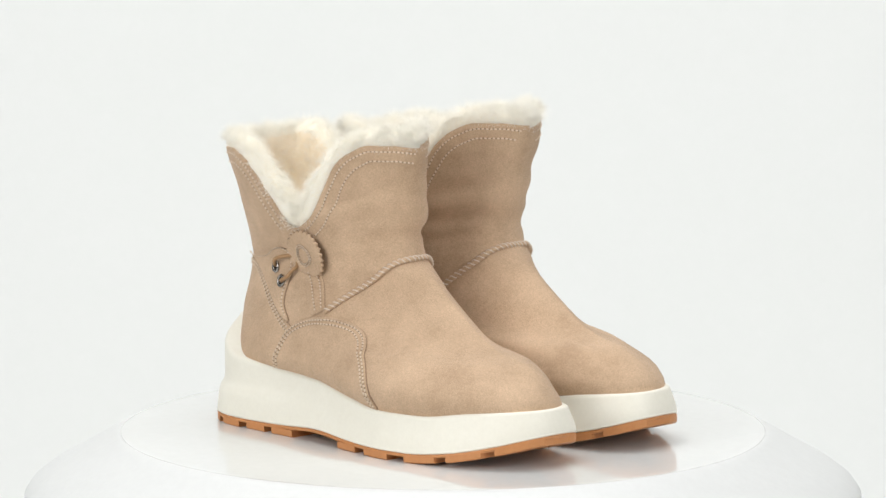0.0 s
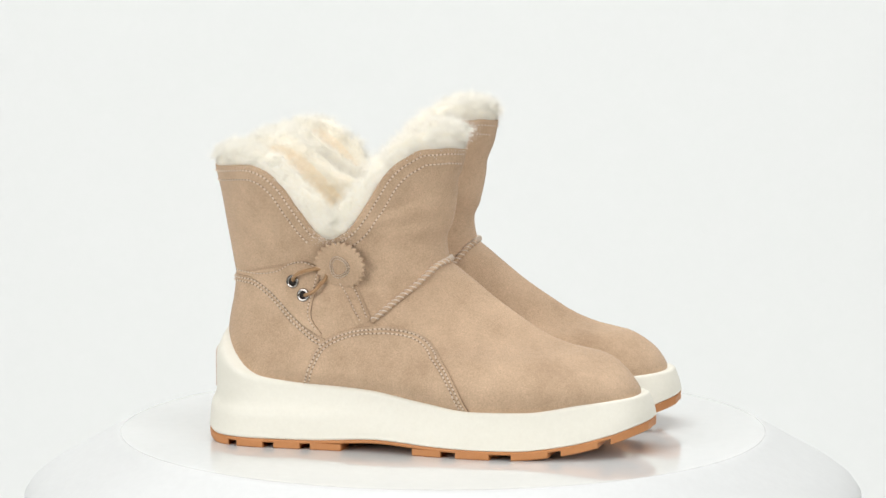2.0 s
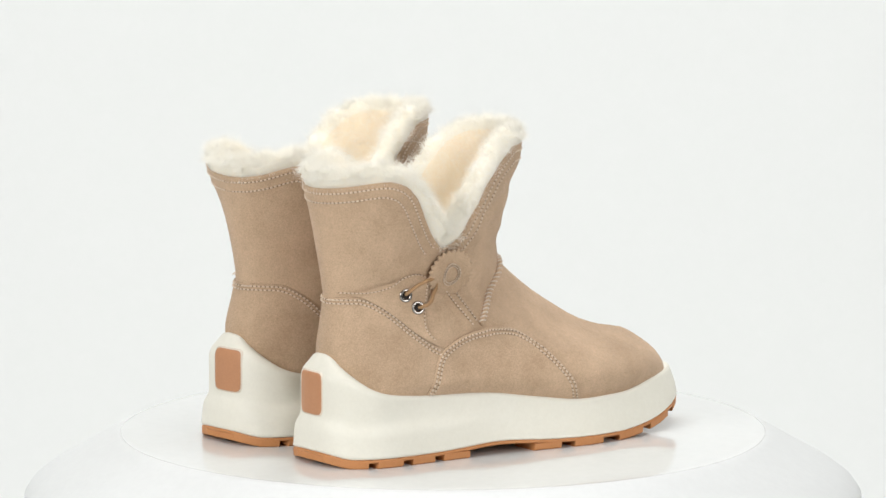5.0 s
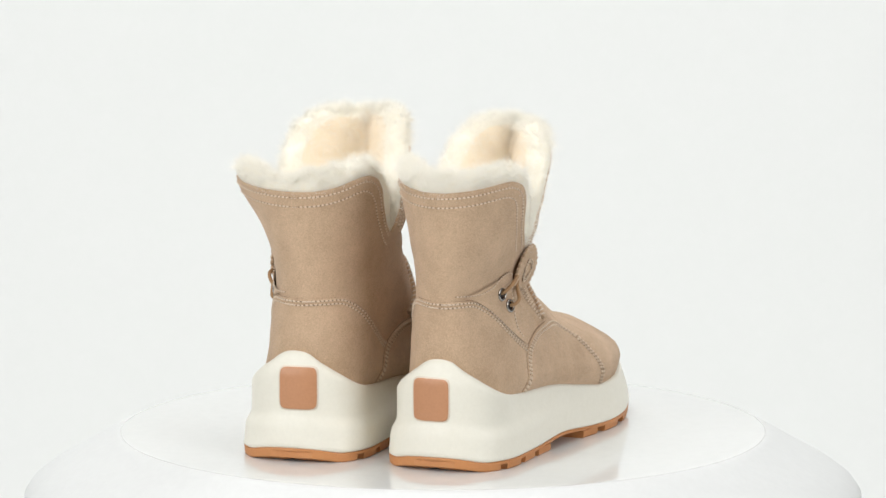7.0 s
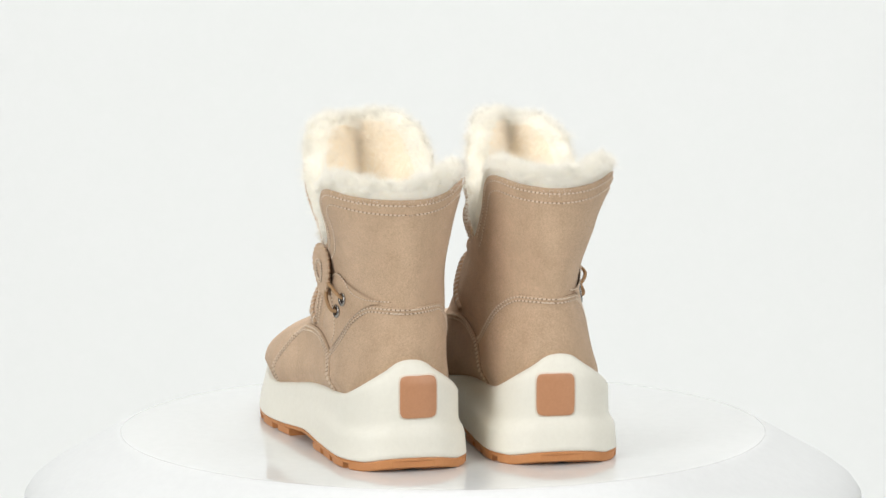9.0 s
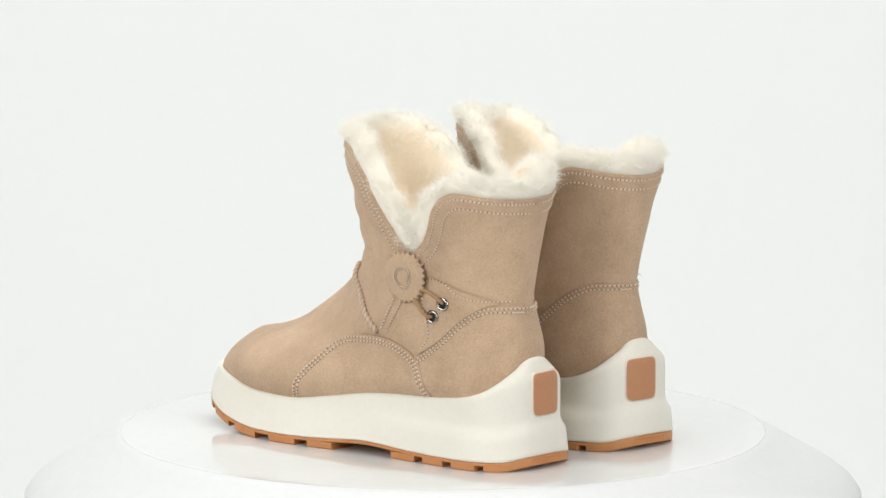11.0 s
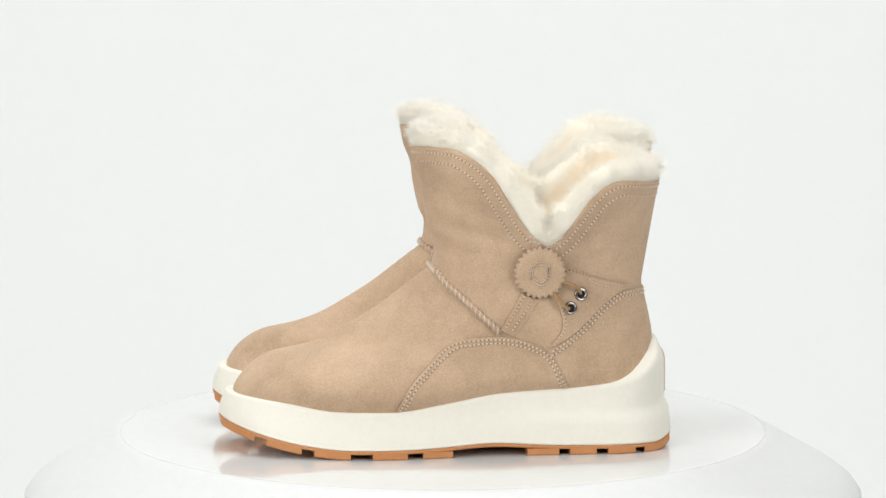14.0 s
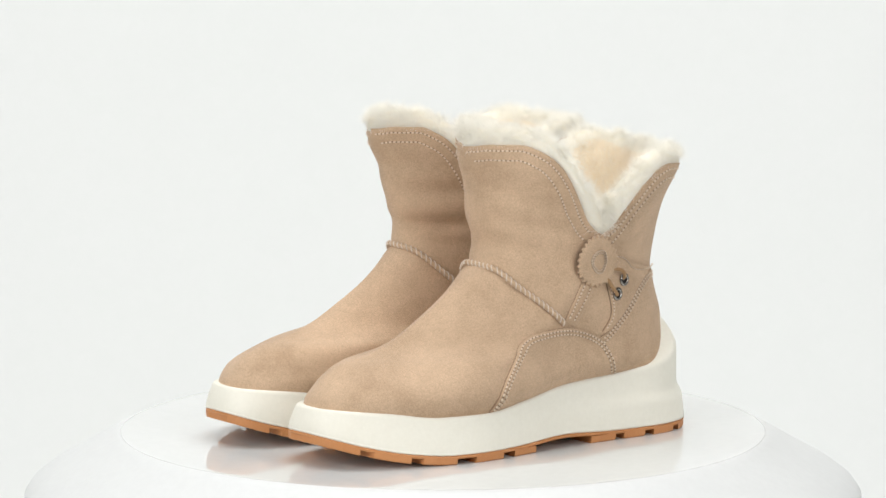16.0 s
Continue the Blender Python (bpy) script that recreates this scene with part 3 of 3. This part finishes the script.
    hairs.polygons.foreach_set("use_smooth", [True] * len(hairs.polygons))
    hairs.materials.append(HAIR)
    hairs.materials.append(HAIR_BOUNCE)
    deep = (kk >= 7).astype(int).tolist()
    hairs.polygons.foreach_set("material_index", deep + deep)
    return me, hairs


def heel_patch_mesh(b, half, z0, z1, off):
    """A rounded plate bent round the heel."""
    def at(l, z):
        up = z - 0.009
        inset = wall_inset(0.0, up)
        lo, hi = inset, 0.06
        for _ in range(40):
            m = (lo + hi) / 2
            if sole_half(m, inset) < abs(l):
                lo = m
            else:
                hi = m
        return hi
    nu, nv, verts = 15, 17, []
    for layer in (0, 1, 2):
        s = 1.0 if layer < 2 else 0.94
        for i in range(nv):
            for j in range(nu):
                a, c = 2 * j / (nu - 1) - 1, 2 * i / (nv - 1) - 1
                hz = (z1 - z0) / 2
                # squircle keeps the corners round
                f = (abs(a) ** 7 + abs(c) ** 7) ** (1 / 7) / max(abs(a), abs(c), 1e-9)
                l, z = s * half * a / max(f, 1), (z0 + z1) / 2 + s * hz * c / max(f, 1)
                verts.append(b.put(at(l - 0.0035, z) - (off if layer else -0.002), l - 0.0035, z))
    k = nu * nv
    border = [j for j in range(nu)] + [i * nu + nu - 1 for i in range(1, nv)] + [(nv - 1) * nu + j for j in range(nu - 2, -1, -1)] + [i * nu for i in range(nv - 2, 0, -1)]
    faces = []
    for q in range(len(border)):
        a, c = border[q], border[(q + 1) % len(border)]
        faces.append((a, c, c + k, a + k))
        faces.append((a + k, c + k, c + 2 * k, a + 2 * k))
    faces += [tuple(v + 2 * k for v in f) for f in grid_faces(nv, nu)]
    used = sorted({v for f in faces for v in f})
    remap = {v: i for i, v in enumerate(used)}
    return mesh_from([verts[v] for v in used], [tuple(remap[v] for v in f) for f in faces])


def build_boot(hand, seed, drop, twist, pull, label):
    b = Boot(hand, seed, drop, twist, pull)
    b.tops = [top_of(b, 2 * math.pi * c / COLS) for c in range(COLS)]
    thing = tagged(new("boot"), label, "boot", "pair of boots")
    me, edge = upper_mesh(b)
    upper = part("upper", me, SUEDE, thing, "tan suede upper with soft folds")
    part("midsole", midsole_mesh(b), FOAM, thing, "cream foam midsole cupping the heel")
    outsole = part("outsole", outsole_mesh(b), GUM, thing, "gum rubber outsole with tread blocks")
    for x0, x1 in LUGS:
        for side in (1, -1):
            part("lug", lug_mesh(b, x0, x1, side), GUM, outsole, smooth=False)
    part("patch_rim", heel_patch_mesh(b, 0.0127, 0.0301 + 0.6 * drop, 0.0579 + 0.6 * drop, 0.0004), CLEAR, thing, "clear glossy rim")
    part("heel_patch", heel_patch_mesh(b, 0.0119, 0.0308 + 0.6 * drop, 0.0570 + 0.6 * drop, 0.0007), PATCH, thing, "brown rounded heel patch")
    for side in (1, -1):
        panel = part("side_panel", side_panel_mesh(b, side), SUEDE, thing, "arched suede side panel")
        for d in (-0.0017, -0.0040):
            part("stitching", stitches(b, shifted(b.line(ARC), d), side, off=0.0019), THREAD, panel)
    n = len(spline(b.line(TAB), 0.002))
    root = spline(b.line(TAB_ROOT), 0.0002)
    root = [tuple(root[int(round(i * (len(root) - 1) / (n - 1)))]) for i in range(n)]
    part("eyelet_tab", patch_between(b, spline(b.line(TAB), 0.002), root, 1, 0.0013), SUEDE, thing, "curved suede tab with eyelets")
    right = spline(b.line(shifted(STRAP_B, 0.0022)), 0.002)
    left = spline(b.line(shifted(STRAP_A, -0.0060)), 0.0002)
    left = [tuple(left[int(round(i * (len(left) - 1) / (len(right) - 1)))]) for i in range(len(right))]
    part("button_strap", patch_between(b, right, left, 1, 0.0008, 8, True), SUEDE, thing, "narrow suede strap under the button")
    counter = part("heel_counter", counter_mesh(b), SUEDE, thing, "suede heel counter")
    for side in (1, -1):
        for d in (-0.0016, -0.0038):
            part("stitching", stitches(b, shifted(b.line(COUNTER), d), side, off=0.0012), THREAD, counter)
    for d in (0.0016, 0.0038):
        part("stitching", back_stitches(b, 0.1030 - b.drop - d, 0.0085, 0.0012), THREAD, counter)
    # top edge rows of thread
    for side in (1, -1):
        for drop in (0.0035, 0.0095):
            for lo, hi in ((0.0030, 0.078), (0.090, 0.1665)):
                line = []
                for x in np.linspace(lo, hi, 22):
                    sl = (b.top(x + 0.001, side) - b.top(x - 0.001, side)) / 0.002
                    k = math.hypot(1, sl)
                    line.append((x + drop * sl / k, b.top(x, side) - drop / k))
                part("stitching", stitches(b, line, side, off=0.0003), THREAD, upper)
    for line in (POCKET, FLAP, STRAP_A, STRAP_B):
        part("stitching", stitches(b, b.line(line), 1, 0.0024, 0.0015, 0.0003, 0.0016), THREAD, upper)
    # raised welt round the instep with slanting threads
    half = spline(b.line(WELT), 0.0008)
    ring = [b.on(x, z, 1, 0.0008) for x, z in half] + [b.on(x, z, -1, 0.0008) for x, z in half[::-1]]
    ring = spline(ring[::3], 0.0012)
    welt = part("welt", mesh_from(*tube(ring, 0.0017, 10)), SUEDE, thing, "whip-stitched welt over the instep")
    pieces = []
    for i in range(2, len(ring) - 4, 3):
        t = ring[i + 2] - ring[i]
        t /= np.linalg.norm(t)
        o = ring[i] - np.array((0.11, ring[i][1] * 0.2, 0.06))
        o -= t * (o @ t)
        o /= np.linalg.norm(o)
        v = np.cross(t, o)
        arc = [ring[i] + t * 0.0016 * (w / 1.3) + 0.00185 * (math.cos(w) * o + math.sin(w) * v) for w in np.linspace(-1.5, 1.5, 7)]
        pieces.append(tube(arc, 0.00042, 5))
    part("whip_stitching", mesh_from(*join(pieces)), THREAD_PALE, welt)
    # button, cord and eyelets
    me, c, nm, u, v = button_mesh(b, 0.0902 - 1.15 * b.drop, 0.1149 - 0.2 * b.drop)
    button = part("button", me, SUEDE, thing, "pinked suede button")
    needle = []
    for rad, k in ((0.0056, 20), (0.0072, 24)):
        pieces = []
        for i in range(k):
            w = 2 * math.pi * i / k
            ring_at = lambda a, h: c + nm * (0.0016 + h) + rad * (1 + 0.06 * math.sin(3 * w + b.seed)) * (math.cos(w + a) * u * 0.85 + math.sin(w + a) * v)
            pieces.append(tube([ring_at(a, h) for a, h in ((0, 0), (0.09, 0.0004), (0.17, 0))], 0.00040, 5))
            # short dark bits, painted shade of the holes between threads
            needle.append(tube([ring_at(a, -0.0002) for a in (0.19, 0.21, 0.23)], 0.00032, 5))
        part("stitching", mesh_from(*join(pieces)), THREAD, button)
    part("needle_hole_shades", mesh_from(*join(needle)), NEEDLE_SHADE, button)
    holes = b.line(((0.0585, 0.1025), (0.0660, 0.0943)))
    for x, z in holes:
        eyelet = part("eyelet", eyelet_mesh(b.on(x, z, 1, 0.0017), b.normal(x, z)), METAL, thing, "dark gunmetal eyelet")
        # a near-black disc stands for the shade inside the eyelet
        part("hole_shade", disc_mesh(b.on(x, z, 1, 0.0016), b.normal(x, z), 0.0026), HOLE_SHADE, eyelet, smooth=False)
    (xa, za), (xb, zb) = holes
    loops = spline([b.on(xa, za, 1, -0.0005), b.on(xa + 0.0012, za + 0.0022, 1, 0.0034), b.on(xa + 0.0065, za + 0.0070, 1, 0.0058), b.on(xa + 0.0150, za + 0.0095, 1, 0.0042), b.on(0.0795, 0.1115, 1, 0.0022),
                    b.on(0.0805, 0.1060, 1, 0.0022), b.on(0.0775, 0.1020, 1, 0.0036), b.on(0.0740, 0.0965, 1, 0.0046), b.on(xb + 0.0030, zb + 0.0004, 1, 0.0038), b.on(xb, zb, 1, -0.0005)], 0.0008)
    part("cord_loop", mesh_from(*tube(loops, 0.00115, 8)), CORD, thing, "tan elastic cord loop")
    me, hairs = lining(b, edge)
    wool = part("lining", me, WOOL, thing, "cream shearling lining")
    tagged(part("fleece", hairs, HAIR, wool, "curly cream fleece", smooth=False, fix=False), kind="stuff")
    return thing


# ---- the place ----
def lathe(profile, n=160):
    verts = []
    for r, z in profile:
        for i in range(n):
            w = 2 * math.pi * i / n
            verts.append((r * math.cos(w), r * math.sin(w), z))
    k = len(profile)
    faces = grid_faces(k, n, True)
    faces += [tuple(range(n)), tuple(range((k - 1) * n, k * n))]
    return mesh_from(verts, faces)


def build_studio():
    """One white sweep of paper: floor, curve and back wall, and an unseen grey shell added to cut fill light."""
    prof = [(-6.6, FLOOR)] + [(1.5, FLOOR)]
    for i in range(1, 17):
        w = math.pi / 2 * i / 16
        prof.append((1.5 + 1.2 * math.sin(w), FLOOR + 1.2 * (1 - math.cos(w))))
    prof.append((2.7, 3.0))
    verts = []
    for x in (-3.2, 3.2):
        verts += [(x, y, z) for y, z in prof]
    n = len(prof)
    tagged(part("floor", mesh_from(verts, grid_faces(2, n)), PAPER), "seamless white paper sweep under the turntable", kind="structure")

    def slab(name, x0, y0, z0, x1, y1, z1, label):
        bm = bmesh.new()
        bmesh.ops.create_cube(bm, size=1)
        for q in bm.verts:
            q.co = ((x0, x1)[q.co.x > 0], (y0, y1)[q.co.y > 0], (z0, z1)[q.co.z > 0])
        me = bpy.data.meshes.new(name)
        bm.to_mesh(me)
        bm.free()
        tagged(part(name, me, SHELL, smooth=False), label, kind="structure")
    slab("wall_left", -3.3, -6.7, FLOOR - 0.1, -3.2, 2.8, 3.0, "unseen grey wall added to cut fill light")
    slab("wall_right", 3.2, -6.7, FLOOR - 0.1, 3.3, 2.8, 3.0, "unseen grey wall added to cut fill light")
    slab("wall_back", -3.2, -6.7, FLOOR - 0.1, 3.2, -6.6, 3.0, "unseen grey wall added to cut fill light")
    slab("ceiling", -3.3, -6.7, 3.0, 3.3, 2.8, 3.1, "unseen grey ceiling added to cut fill light")


# floor set low to dim the sweep; the base's unseen height is added
FLOOR = -0.75
build_studio()
BASE_R, DISC_R = 0.266, 0.2048
turntable = tagged(new("turntable"), "round white turntable with a glossy platter, its base lengthened unseen", "turntable")
part("base", lathe([(0.19, FLOOR), (BASE_R, FLOOR), (BASE_R + 0.0005, -0.10), (BASE_R, -0.040), (BASE_R - 0.004, -0.034), (BASE_R - 0.014, -0.0265), (BASE_R - 0.032, -0.0165), (0.2130, -0.0042), (0.2080, -0.0016), (DISC_R + 0.0004, -0.0003), (DISC_R + 0.0001, -0.0003), (DISC_R + 0.0001, -0.0012), (0.19, -0.0012)]), BASE, turntable, "round white base carried down unseen to the lowered floor")
platter = part("platter", lathe([(0.10, -0.0011), (DISC_R, -0.0011), (DISC_R, -0.0002), (DISC_R - 0.0006, -0.00015), (DISC_R - 0.0020, -0.0001), (DISC_R - 0.0040, -0.00005), (DISC_R - 0.007, 0.0), (0.10, 0.0)]), PLATTER, turntable, "glossy white platter")
right_boot = build_boot(1, 2.0, 0.0, (0.008, 0.0130, 0.0040), 0.0020, "tan suede ankle boot with cream shearling lining on the platter")
left_boot = build_boot(-1, 9.0, 0.0035, (0.003, 0.0030, 0.0010), 0.0022, "tan suede ankle boot with cream shearling lining on the platter")


# ---- what moves: the platter turns at a nearly even pace and carries both boots ----
START, PACE = -43.10, 16.305
# degrees by which it runs ahead or lags
drift = smooth_curve([(0.0, -0.80), (1.5, -0.72), (2.5, -0.30), (4.0, 0.35), (7.0, 0.42), (9.0, 0.74), (10.0, 0.78), (12.5, 0.40), (14.0, -0.15), (15.0, -0.58), (16.0, -0.70)])


def motions():
    rows = [(0.5 * i, pose(0, 0, 0, 0, 0, START + PACE * 0.5 * i + drift(0.5 * i))) for i in range(33)]
    walk(platter, rows)
    for ob, x, y, turn in ((right_boot, -0.1400, -0.0406, -3.1), (left_boot, -0.1385, 0.0535, 0.3)):
        walk(ob, [(t, m @ pose(x, y, 0, 0, 0, turn)) for t, m in rows])


motions()
